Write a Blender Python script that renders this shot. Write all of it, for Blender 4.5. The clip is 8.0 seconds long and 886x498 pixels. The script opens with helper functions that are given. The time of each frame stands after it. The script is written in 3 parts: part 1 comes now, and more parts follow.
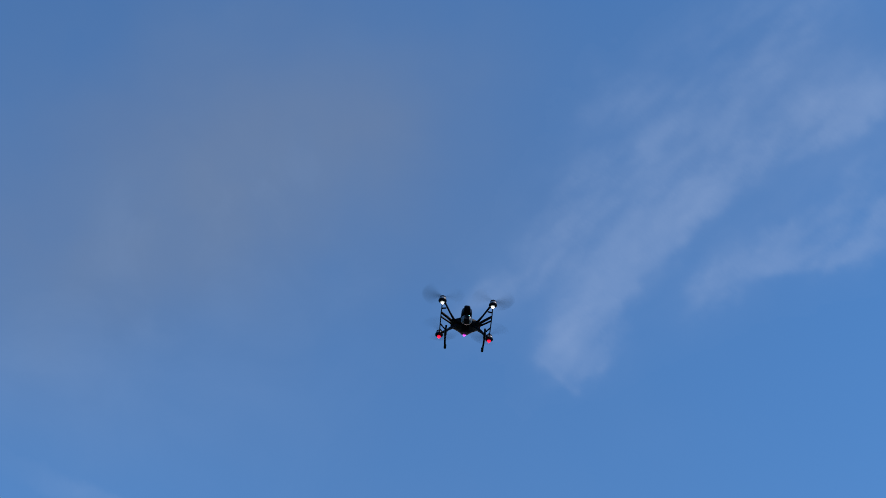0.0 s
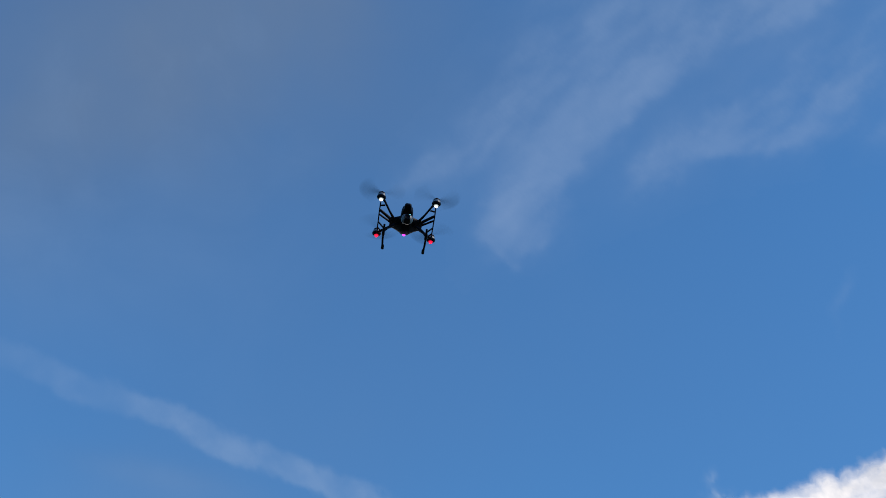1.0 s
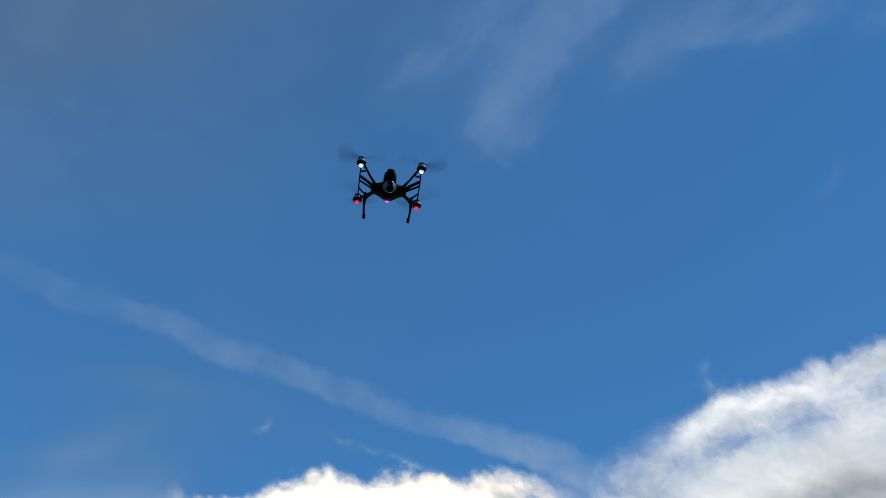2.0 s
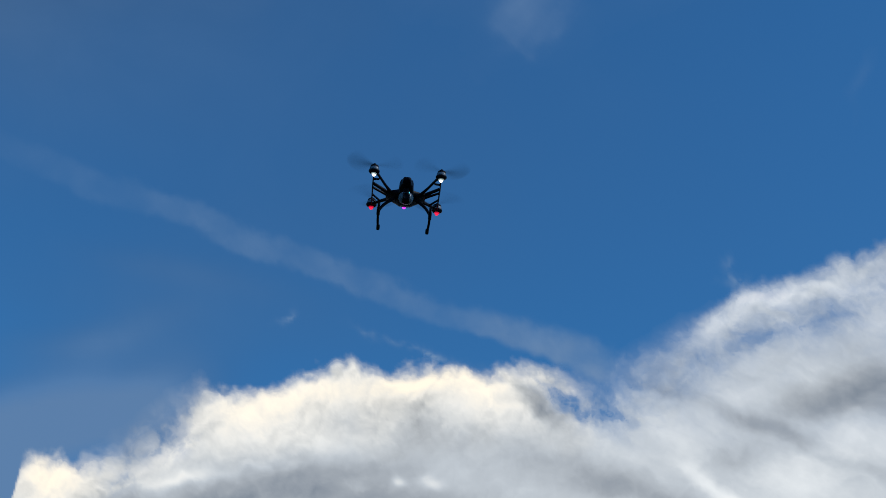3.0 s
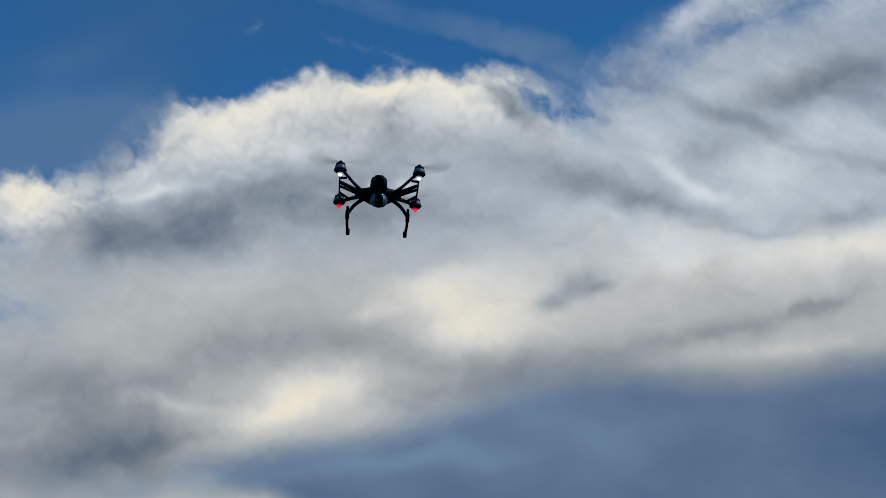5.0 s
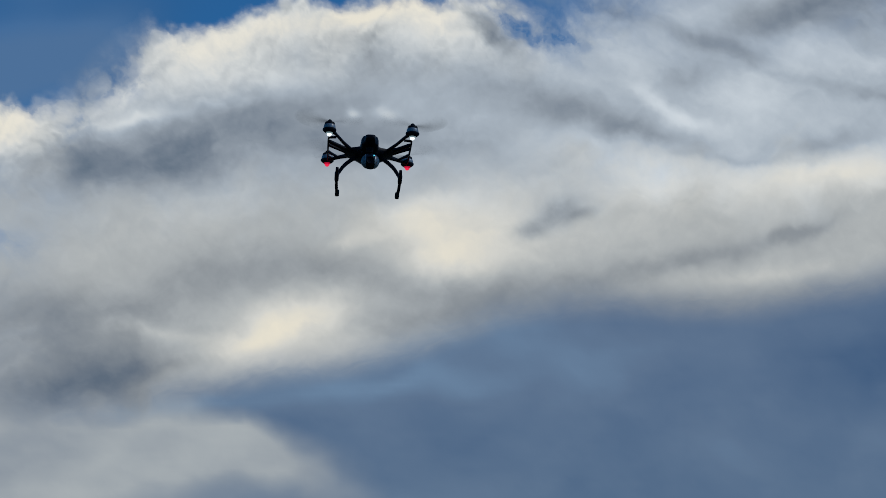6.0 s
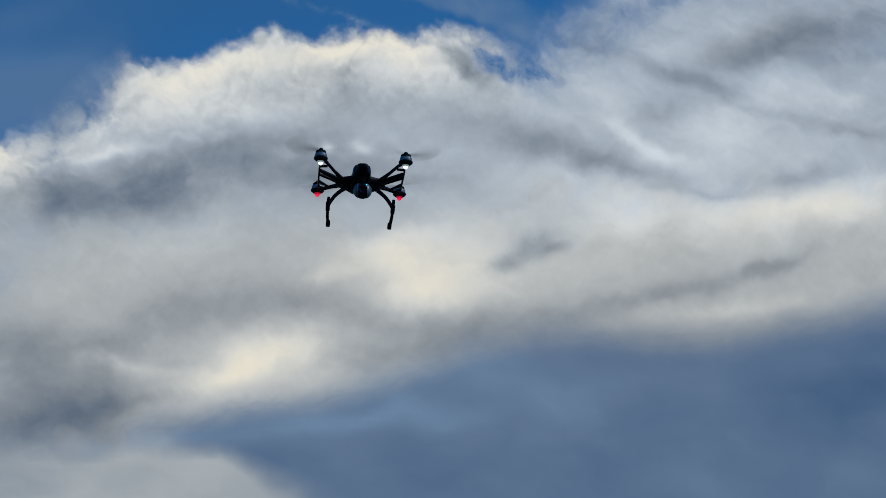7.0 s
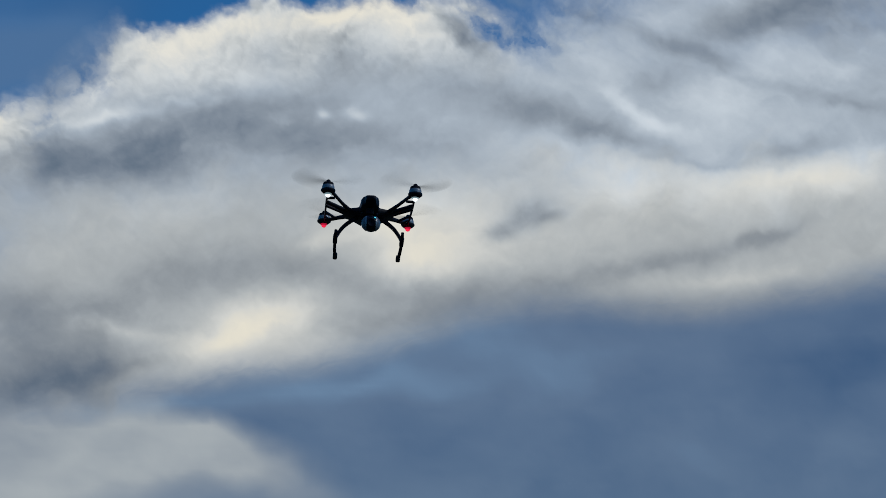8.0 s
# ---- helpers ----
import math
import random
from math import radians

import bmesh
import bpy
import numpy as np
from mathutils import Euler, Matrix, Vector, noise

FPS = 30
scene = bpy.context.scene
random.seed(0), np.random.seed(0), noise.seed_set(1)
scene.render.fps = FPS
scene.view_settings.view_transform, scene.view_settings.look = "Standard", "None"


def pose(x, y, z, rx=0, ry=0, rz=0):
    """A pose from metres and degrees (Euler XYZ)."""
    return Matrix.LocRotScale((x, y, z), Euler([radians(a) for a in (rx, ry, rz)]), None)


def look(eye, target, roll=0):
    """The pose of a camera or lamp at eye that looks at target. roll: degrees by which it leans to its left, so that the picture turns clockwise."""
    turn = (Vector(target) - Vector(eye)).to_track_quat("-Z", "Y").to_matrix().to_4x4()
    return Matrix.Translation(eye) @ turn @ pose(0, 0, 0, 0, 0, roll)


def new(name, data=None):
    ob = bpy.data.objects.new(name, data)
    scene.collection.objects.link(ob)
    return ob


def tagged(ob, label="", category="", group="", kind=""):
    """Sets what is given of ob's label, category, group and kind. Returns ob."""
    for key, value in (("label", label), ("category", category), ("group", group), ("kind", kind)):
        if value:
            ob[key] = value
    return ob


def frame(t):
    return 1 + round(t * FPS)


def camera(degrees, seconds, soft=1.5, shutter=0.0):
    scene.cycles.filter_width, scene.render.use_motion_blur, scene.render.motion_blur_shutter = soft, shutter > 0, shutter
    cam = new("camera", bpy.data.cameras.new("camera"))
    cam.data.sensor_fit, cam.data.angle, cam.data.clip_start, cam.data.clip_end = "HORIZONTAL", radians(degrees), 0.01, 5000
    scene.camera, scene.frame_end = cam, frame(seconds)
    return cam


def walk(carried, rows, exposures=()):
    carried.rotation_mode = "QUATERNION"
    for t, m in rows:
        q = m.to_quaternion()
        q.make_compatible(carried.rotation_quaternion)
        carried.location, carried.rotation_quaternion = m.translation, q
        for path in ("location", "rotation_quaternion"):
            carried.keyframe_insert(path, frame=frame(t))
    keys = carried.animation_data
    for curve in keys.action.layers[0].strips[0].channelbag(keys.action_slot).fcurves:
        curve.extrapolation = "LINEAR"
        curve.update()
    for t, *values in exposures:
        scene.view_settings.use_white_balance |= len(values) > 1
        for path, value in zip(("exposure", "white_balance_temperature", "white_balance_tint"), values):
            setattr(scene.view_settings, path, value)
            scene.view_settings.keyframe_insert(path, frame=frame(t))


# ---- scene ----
LENS = 31.0
EYE = (0.0, 0.0, 1.6)
cam = camera(LENS, 8.0, soft=0.75)

# the phone is held in one place and turned: seconds, turn in degrees
TURNS = [
    (0, (129.230, -5.643, -0.869)),
    (0.1, (129.492, -5.656, -1.048)),
    (0.2, (129.009, -5.668, -1.784)),
    (0.3, (128.144, -5.681, -2.521)),
    (0.4, (127.279, -5.692, -3.053)),
    (0.5, (126.607, -5.705, -3.374)),
    (0.7, (125.585, -5.709, -3.514)),
    (1, (124.943, -5.713, -3.506)),
    (1.2, (124.416, -5.563, -3.673)),
    (1.5, (123.476, -5.338, -4.308)),
    (1.7, (122.403, -4.119, -3.491)),
    (2.8, (118.557, -5.216, -1.958)),
    (3, (117.383, -4.974, -2.387)),
    (3.5, (115.356, -4.569, -2.498)),
    (4, (113.580, -4.584, -1.998)),
    (4.5, (110.290, -3.648, -1.956)),
    (5, (106.789, -2.608, -2.549)),
    (5.2, (105.450, -2.268, -2.788)),
    (6.3, (104.183, -2.316, -3.368)),
    (6.5, (105.016, -2.188, -3.537)),
    (7, (105.459, -2.103, -4.080)),
    (7.5, (105.357, -2.391, -4.044)),
    (8, (104.315, -2.567, -4.407)),
]
walk(cam, [(t, pose(*EYE, *turn)) for t, turn in TURNS],
     exposures=[(0, 1.17, 8100, 24), (0.5, 1.11, 8000, 27), (1.0, 1.01, 7900, 19), (1.5, 0.89, 7600, 13), (2.8, 0.37, 6800, 12), (3.5, 0.15, 6570, 11), (4.2, 0.05, 6500, 11), (5.2, -0.09, 6330, 10), (6.5, -0.11, 6310, 10), (8, -0.12, 6240, 10)])

# ---------------------------------------------------------------- light
SUN_HEIGHT, SUN_TURN = 42.0, 105.0      # degrees; high on the right-hand side
world = bpy.data.worlds.new("sky")
scene.world = world
world.use_nodes = True
wt = world.node_tree
wt.nodes.clear()
sky = wt.nodes.new("ShaderNodeTexSky")
sky.sky_type, sky.sun_disc = "NISHITA", False
sky.sun_elevation, sky.sun_rotation = radians(SUN_HEIGHT), radians(SUN_TURN)
sky.air_density, sky.dust_density, sky.ozone_density = 1.0, 0.8, 4.0
tint = wt.nodes.new("ShaderNodeMix")
tint.data_type, tint.blend_type = "RGBA", "MULTIPLY"
tint.inputs[0].default_value = 1.0
tint.inputs[7].default_value = (0.212, 0.65, 0.93, 1)
background = wt.nodes.new("ShaderNodeBackground")
background.inputs["Strength"].default_value = 0.1
out = wt.nodes.new("ShaderNodeOutputWorld")
wt.links.new(sky.outputs[0], tint.inputs[6])
wt.links.new(tint.outputs[2], background.inputs[0])
wt.links.new(background.outputs[0], out.inputs[0])

sun = new("sun", bpy.data.lights.new("sun", "SUN"))
sun.data.energy, sun.data.angle, sun.data.color = 1.0, radians(10), (1.0, 0.93, 0.82)
_h, _a = radians(SUN_HEIGHT), radians(SUN_TURN)
sun.matrix_world = look((math.sin(_a) * 60, math.cos(_a) * 60, 60 * math.tan(_h)), (0, 0, 0))


# ---------------------------------------------------------------- materials
def nodes_of(name):
    m = bpy.data.materials.new(name)
    m.use_nodes = True
    t = m.node_tree
    t.nodes.clear()
    return m, t, t.nodes.new("ShaderNodeOutputMaterial")


def ramp_node(t, stops, factor):
    r = t.nodes.new("ShaderNodeValToRGB")
    r.color_ramp.interpolation = "LINEAR"
    while len(r.color_ramp.elements) < len(stops):
        r.color_ramp.elements.new(0.5)
    for e, (at, c) in zip(r.color_ramp.elements, stops):
        e.position, e.color = at, (*c, 1)
    t.links.new(factor, r.inputs[0])
    return r.outputs[0]


def math_node(t, op, a, b=0.0, c=None, clamp=False):
    n = t.nodes.new("ShaderNodeMath")
    n.operation, n.use_clamp = op, clamp
    for socket, v in zip(n.inputs, (a, b, c)):
        if v is None:
            continue
        if isinstance(v, (int, float)):
            socket.default_value = v
        else:
            t.links.new(v, socket)
    return n.outputs[0]


def noise_node(t, scale, detail=5.0, rough=0.55, warp=0.0, stretch=(1, 1, 1)):
    co = t.nodes.new("ShaderNodeTexCoord")
    mp = t.nodes.new("ShaderNodeMapping")
    mp.inputs["Scale"].default_value = stretch
    n = t.nodes.new("ShaderNodeTexNoise")
    n.inputs["Scale"].default_value, n.inputs["Detail"].default_value = scale, detail
    n.inputs["Roughness"].default_value, n.inputs["Distortion"].default_value = rough, warp
    t.links.new(co.outputs["Object"], mp.inputs[0])
    t.links.new(mp.outputs[0], n.inputs["Vector"])
    return n.outputs[0]


def surface(name, colour, rough=0.5, metal=0.0, vary=0.15, grain=60.0, bump=0.1, coat=0.0, gloss=0.25):
    """A solid surface: base colour with wear at two scales, uneven gloss and a fine relief."""
    m, t, o = nodes_of(name)
    p = t.nodes.new("ShaderNodeBsdfPrincipled")
    big, fine = noise_node(t, grain * 0.2, 3), noise_node(t, grain * 6, 4)
    both = math_node(t, "ADD", math_node(t, "MULTIPLY", big, 0.6), math_node(t, "MULTIPLY", fine, 0.4))
    dark = tuple(c * (1 - vary) for c in colour)
    light = tuple(min(1, c * (1 + vary)) for c in colour)
    t.links.new(ramp_node(t, [(0.3, dark), (0.7, light)], both), p.inputs["Base Color"])
    t.links.new(math_node(t, "MULTIPLY_ADD", both, 0.25, rough - 0.12), p.inputs["Roughness"])
    p.inputs["Metallic"].default_value = metal
    p.inputs["Coat Weight"].default_value = coat
    p.inputs["Specular IOR Level"].default_value = gloss
    b = t.nodes.new("ShaderNodeBump")
    b.inputs["Strength"].default_value, b.inputs["Distance"].default_value = bump, 0.001
    t.links.new(fine, b.inputs["Height"])
    t.links.new(b.outputs[0], p.inputs["Normal"])
    t.links.new(p.outputs[0], o.inputs[0])
    return m


def lamp_glow(name, colour, strength, sparkle=0.0):
    """A lit lamp; the last value is how far noise dims its glow in places, as painted sparkle."""
    m, t, o = nodes_of(name)
    e = t.nodes.new("ShaderNodeEmission")
    e.inputs[1].default_value = strength
    dim = tuple(c * (1 - sparkle) for c in colour)
    t.links.new(ramp_node(t, [(0.35, dim), (0.6, colour)], noise_node(t, 110.0, 2)), e.inputs[0])
    t.links.new(e.outputs[0], o.inputs[0])
    return m


def cloud_material(name, stops, fine=0.0, fray=0.0, scale=0.01, warm_stops=None):
    """Vapour that glows by itself. 'cover' is how much of the sky behind it the cloud hides; its light and shade are
    painted as a tone along the stops, and 'warm' paints in the sunlit tint; all are uneven at a finer scale than the
    mesh."""
    m, t, o = nodes_of(name)
    cover, painted_tone, warm = (t.nodes.new("ShaderNodeAttribute") for _ in range(3))
    cover.attribute_name, painted_tone.attribute_name, warm.attribute_name = "cover", "painted_tone", "warm"
    grain = math_node(t, "SUBTRACT", noise_node(t, scale, 8, 0.6, 0.6), 0.5)
    tone = math_node(t, "MULTIPLY_ADD", grain, fine, painted_tone.outputs["Fac"], clamp=True)
    edge = math_node(t, "MULTIPLY", cover.outputs["Fac"], math_node(t, "SUBTRACT", 1.0, cover.outputs["Fac"]))
    alpha = math_node(t, "MULTIPLY_ADD", math_node(t, "MULTIPLY", grain, edge), fray, cover.outputs["Fac"], clamp=True)
    glow, clear, mix = t.nodes.new("ShaderNodeEmission"), t.nodes.new("ShaderNodeBsdfTransparent"), t.nodes.new("ShaderNodeMixShader")
    colour = ramp_node(t, stops, tone)
    if warm_stops:
        blend = t.nodes.new("ShaderNodeMix")
        blend.data_type = "RGBA"
        t.links.new(warm.outputs["Fac"], blend.inputs[0])
        t.links.new(colour, blend.inputs[6])
        t.links.new(ramp_node(t, warm_stops, tone), blend.inputs[7])
        colour = blend.outputs[2]
    t.links.new(colour, glow.inputs[0])
    t.links.new(alpha, mix.inputs[0])
    t.links.new(clear.outputs[0], mix.inputs[1])
    t.links.new(glow.outputs[0], mix.inputs[2])
    t.links.new(mix.outputs[0], o.inputs[0])
    return m


CUMULUS = cloud_material("cumulus",
                         [(0.0, (0.80, 0.82, 0.83)), (0.20, (0.64, 0.695, 0.735)), (0.42, (0.425, 0.482, 0.538)), (0.62, (0.283, 0.325, 0.372)), (0.80, (0.190, 0.230, 0.282)), (1.0, (0.115, 0.160, 0.215))],
                         0.10, 2.4, 0.014,
                         [(0.0, (0.89, 0.82, 0.66)), (0.20, (0.70, 0.68, 0.61)), (0.42, (0.468, 0.472, 0.442)), (0.62, (0.305, 0.314, 0.306)), (0.80, (0.206, 0.222, 0.234)), (1.0, (0.13, 0.15, 0.19))])
STRATUS = cloud_material("stratus", [(0.0, (0.056, 0.105, 0.200)), (0.5, (0.124, 0.180, 0.272)), (1.0, (0.174, 0.264, 0.383))], 0.10, 0.5, 0.004)
LOW_CLOUD = cloud_material("low_cloud", [(0.0, (0.46, 0.49, 0.49)), (1.0, (0.24, 0.28, 0.33))], 0.25, 0.8, 0.008)
CIRRUS_ICE = cloud_material("cirrus_ice", [(0.0, (0.078, 0.156, 0.298)), (1.0, (0.120, 0.210, 0.362))], 0.4, 1.0, 0.006)
HAZE_AIR = cloud_material("haze_air", [(0.0, (0.040, 0.082, 0.170)), (0.5, (0.050, 0.102, 0.196)), (1.0, (0.092, 0.180, 0.330))], 0.3, 0.5, 0.003)
TRAIL_ICE = cloud_material("trail_ice", [(0.0, (0.085, 0.172, 0.325)), (1.0, (0.135, 0.232, 0.385))], 0.4, 1.6, 0.008)


# ---------------------------------------------------------------- ground, unseen
# added ground, never in view; it only bounces dim light up to the drone
def build_ground():
    bm = bmesh.new()
    bmesh.ops.create_grid(bm, x_segments=60, y_segments=60, size=3500)
    for v in bm.verts:
        r = v.co.xy.length
        v.co.z = noise.noise(v.co * 0.004) * min(1, max(0, r - 60) / 400) * 4
    me = bpy.data.meshes.new("ground")
    bm.to_mesh(me)
    me.materials.append(surface("unseen_ground", (0.040, 0.046, 0.028), 0.9, vary=0.4, grain=2.0, bump=0.5))
    tagged(new("ground", me), "unseen dark ground added below the drone", "ground", kind="structure")


build_ground()

# ---------------------------------------------------------------- clouds
# The clouds are laid out on a chart of the sky: 2827 chart units to a unit slope off the chart's axis, y falling.
CHART_TURN, CHART_UNIT, CHART_X, CHART_Y = (113.58, -4.584, -1.998), 2827.0, 784.0, 441.0


def lattice(x, y, seed):
    """Smooth random values on a square lattice of unit cells, -1 to 1."""
    table = np.random.RandomState(seed).uniform(-1, 1, (256, 256))
    ix, iy = np.floor(x).astype(int), np.floor(y).astype(int)
    fx, fy = x - ix, y - iy
    fx, fy = fx * fx * fx * (fx * (fx * 6 - 15) + 10), fy * fy * fy * (fy * (fy * 6 - 15) + 10)
    a, b = table[ix % 256, iy % 256], table[(ix + 1) % 256, iy % 256]
    c, d = table[ix % 256, (iy + 1) % 256], table[(ix + 1) % 256, (iy + 1) % 256]
    return (a * (1 - fx) + b * fx) * (1 - fy) + (c * (1 - fx) + d * fx) * fy


def fractal(x, y, size, seed, octaves=6, rough=0.55):
    total, weight, norm = 0.0, 1.0, 0.0
    for k in range(octaves):
        angle = 0.7 + 1.1 * k
        u = (x * math.cos(angle) - y * math.sin(angle)) / size * 2 ** k + 17.3 * k
        v = (x * math.sin(angle) + y * math.cos(angle)) / size * 2 ** k + 5.1 * k
        total, norm, weight = total + weight * lattice(u, v, seed + k), norm + weight, weight * rough
    return total / norm * 1.6


def billow(x, y, size, seed, octaves=6, rough=0.55):
    """Rounded heads with narrow clefts between them, -1 to 1."""
    total, weight, norm = 0.0, 1.0, 0.0
    for k in range(octaves):
        angle = 0.3 + 0.9 * k
        u = (x * math.cos(angle) - y * math.sin(angle)) / size * 2 ** k + 9.7 * k
        v = (x * math.sin(angle) + y * math.cos(angle)) / size * 2 ** k + 3.3 * k
        total, norm, weight = total + weight * np.abs(lattice(u, v, seed + k)), norm + weight, weight * rough
    return total / norm * 3.6 - 1


def masses(x, y, lobes):
    """Sum of soft masses: middle, half length, half width, tilt in degrees, amount."""
    total = np.zeros_like(x)
    for cx, cy, a, b, tilt_by, amount in lobes:
        c, s = math.cos(radians(tilt_by)), math.sin(radians(tilt_by))
        u, v = (x - cx) * c + (y - cy) * s, (y - cy) * c - (x - cx) * s
        total = total + amount * np.exp(-0.5 * ((u / a) ** 2 + (v / b) ** 2) * 1.4)
    return total


def ease(v, lo, hi):
    t = np.clip((v - lo) / (hi - lo), 0, 1)
    return t * t * (3 - 2 * t)


def cloud(name, box, step, fields, away, swell, material, label, category):
    """A cloud as a relief on the vault of the sky, bulging towards the ground by its thickness, cut off where it has thinned out."""
    x0, y0, x1, y1 = box
    xs, ys = np.arange(x0, x1 + step, step, dtype=float), np.arange(y0, y1 + step, step, dtype=float)
    gx, gy = np.meshgrid(xs, ys)
    cover, painted_tone, *rest = fields(gx, gy)
    rim = np.minimum(np.minimum(gx - x0, x1 - gx), np.minimum(gy - y0, y1 - gy))
    cover = np.clip(cover, 0, 1) * ease(rim, 0, 120)
    px, py = (gx - CHART_X) / CHART_UNIT, (CHART_Y - gy) / CHART_UNIT
    far = (away - swell * cover * (0.7 + 0.3 * fractal(gx, gy, 90, 91, 4))) / np.sqrt(px * px + py * py + 1)
    places = np.stack((px * far, py * far, -far), -1).reshape(-1, 3)
    n, rows = len(xs), len(ys)
    keep = (cover > 0.012).astype(int)
    quad = (keep[:-1, :-1] + keep[1:, :-1] + keep[:-1, 1:] + keep[1:, 1:]) > 0
    r, c = np.nonzero(quad)
    corner = r * n + c
    faces = np.stack((corner, corner + n, corner + n + 1, corner + 1), -1)
    used = np.unique(faces)
    order = np.full(n * rows, -1)
    order[used] = np.arange(len(used))
    me = bpy.data.meshes.new(name)
    me.from_pydata(places[used].tolist(), [], order[faces].tolist())
    for key, values in (("cover", cover), ("painted_tone", np.clip(painted_tone, 0, 1)), *(("warm", w) for w in rest)):
        me.attributes.new(key, "FLOAT", "POINT").data.foreach_set("value", values.reshape(-1)[used].astype(np.float32))
    me.polygons.foreach_set("use_smooth", np.ones(len(faces), bool))
    me.materials.append(material)
    ob = new(name, me)
    ob.matrix_world = pose(*EYE, *CHART_TURN)
    return tagged(ob, label, category, kind="structure")


# the lower edge of the cumulus bank, from one side of the chart to the other
FOOT = [(-900, 1310),
    (-63, 1221),
    (39, 1215),
    (192, 1204),
    (269, 1196),
    (304, 1213),
    (336, 1183),
    (450, 1151),
    (553, 1130),
    (676, 1117),
    (759, 1105),
    (820, 1088),
    (913, 1058),
    (965, 1042),
    (1068, 1030),
    (1170, 1031),
    (1273, 1039),
    (1376, 1037),
    (1479, 1030),
    (1582, 1015),
    (1652, 1009),
    (1892, 978),
    (2500, 870)]
# masses on the chart: middle, half length, half width, tilt, amount
# SHADE, GLOW and SPOT masses paint shade and light into the bank's tone
SHADE_HEAD = [(350, 740, 190, 60, -4, 0.07),
    (890, 625, 130, 36, 6, 0.09),
    (235, 745, 46, 44, -20, 0.16),
    (390, 752, 110, 26, 4, 0.1),
    (690, 640, 70, 18, 0, 0.07),
    (450, 692, 80, 36, -15, 0.24),
    (330, 728, 120, 46, 0, 0.29),
    (560, 668, 100, 38, 0, 0.2),
    (680, 712, 200, 40, 0, 0.22),
    (750, 562, 50, 26, -40, 0.16),
    (960, 532, 50, 14, 40, 0.29),
    (255, 575, 75, 38, -35, 0.24),
    (850, 715, 140, 46, 0, 0.1),
    (1012, 631, 80, 26, 6.4, 0.07)]
SHADE_RIDGE = [(1558, 491, 170, 34.5, -12.8, 0.15),
    (1670, 507, 100, 50, 1.2, 0.18),
    (1477, 517, 90, 18.4, -18.7, 0.09),
    (1194, 506, 110, 9, 21.2, 0.1),
    (1325, 544, 100, 12, 21.3, 0.13),
    (1432, 581, 60, 14, 21.3, 0.12),
    (1320, 612, 46, 20, -2.7, 0.13),
    (1467, 617, 60, 10, 25.3, 0.07),
    (1570, 640, 110, 12, 16.4, 0.1),
    (1662, 667, 80, 10, 9.4, 0.09),
    (1622, 734, 110, 20, -6.5, 0.15),
    (1530, 753, 70, 10, -8.5, 0.08),
    (1092, 664, 90, 24, 15.4, 0.12),
    (1193, 696, 100, 22, 17.4, 0.14),
    (1284, 734, 100, 15, 13.5, 0.15),
    (1386, 765, 110, 7, 5.5, 0.14)]
SPOT_SHADE = [(1082, 847, 34, 18, -13, 0.36),
    (1032, 880, 32, 15, -12.9, 0.38),
    (1122, 857, 24, 10, -18, 0.2)]
SPOTS = [(720, 664, 10, 7, 10, 0.27),
    (780, 670, 14, 9, 0, 0.22),
    (768, 657, 10, 6, -30, 0.1),
    (528, 640, 14, 8, -20, 0.12),
    (1020, 500, 12, 10, 0, 0.15)]
SHADE_LOW = [(542, 934, 150, 40, -1.9, 0.15),
    (763, 967, 150, 26, 5.1, 0.12),
    (966, 1006, 200, 30, -3.9, 0.11),
    (1222, 969, 170, 18, -3.9, 0.12),
    (1397, 929, 110, 16, -11.9, 0.16),
    (1520, 897, 70, 12, -12.9, 0.12),
    (160, 1069, 180, 60, -0.8, 0.28),
    (258, 1130, 110, 34, -11.8, 0.3),
    (83, 1160, 140, 36, -5.8, 0.26),
    (205, 998, 140, 30, 7.1, 0.12),
    (843, 1033, 160, 34, -7.8, 0.13),
    (388, 974, 110, 30, -7.9, 0.1),
    (300, 1190, 30, 22, 12.3, 0.12)]
GLOW_HEAD = [(80, 650, 26, 26, 0, 0.12),
    (700, 500, 190, 16, -4, 0.08),
    (180, 690, 60, 20, 10, 0.1),
    (600, 514, 200, 22, -9, 0.23),
    (765, 500, 75, 36, -5, 0.24),
    (440, 560, 85, 36, -15, 0.09),
    (620, 578, 170, 34, -5, 0.13),
    (885, 505, 60, 36, 20, 0.2),
    (115, 665, 62, 38, 0, 0.32),
    (330, 665, 58, 10, -6, 0.26),
    (300, 628, 50, 16, -14, 0.16),
    (215, 650, 50, 14, 0, 0.1),
    (110, 700, 40, 40, 0, 0.08)]
GLOW_RIDGE = [(1480, 390, 110, 34, -12, 0.12),
    (1420, 322, 130, 14, -8, 0.17),
    (1340, 345, 80, 20, -25, 0.13),
    (1258, 386, 60, 12, -20, 0.12),
    (1540, 300, 60, 28, 0, 0.15),
    (1284, 678, 44, 13, 33.4, 0.2),
    (1239, 647, 34, 14, 46.4, 0.15),
    (1325, 700, 34, 12, 11.4, 0.1),
    (1518, 578, 50, 22, -8.7, 0.12),
    (1690, 749, 60, 34, -8.5, 0.18),
    (1244, 572, 90, 34, 23.3, 0.1),
    (1396, 656, 90, 30, 11.4, 0.1),
    (1641, 601, 70, 28, 1.3, 0.1),
    (1133, 619, 60, 20, 21.4, 0.06),
    (1386, 486, 110, 24, -22.8, 0.1),
    (1417, 712, 110, 26, 7.4, 0.06)]
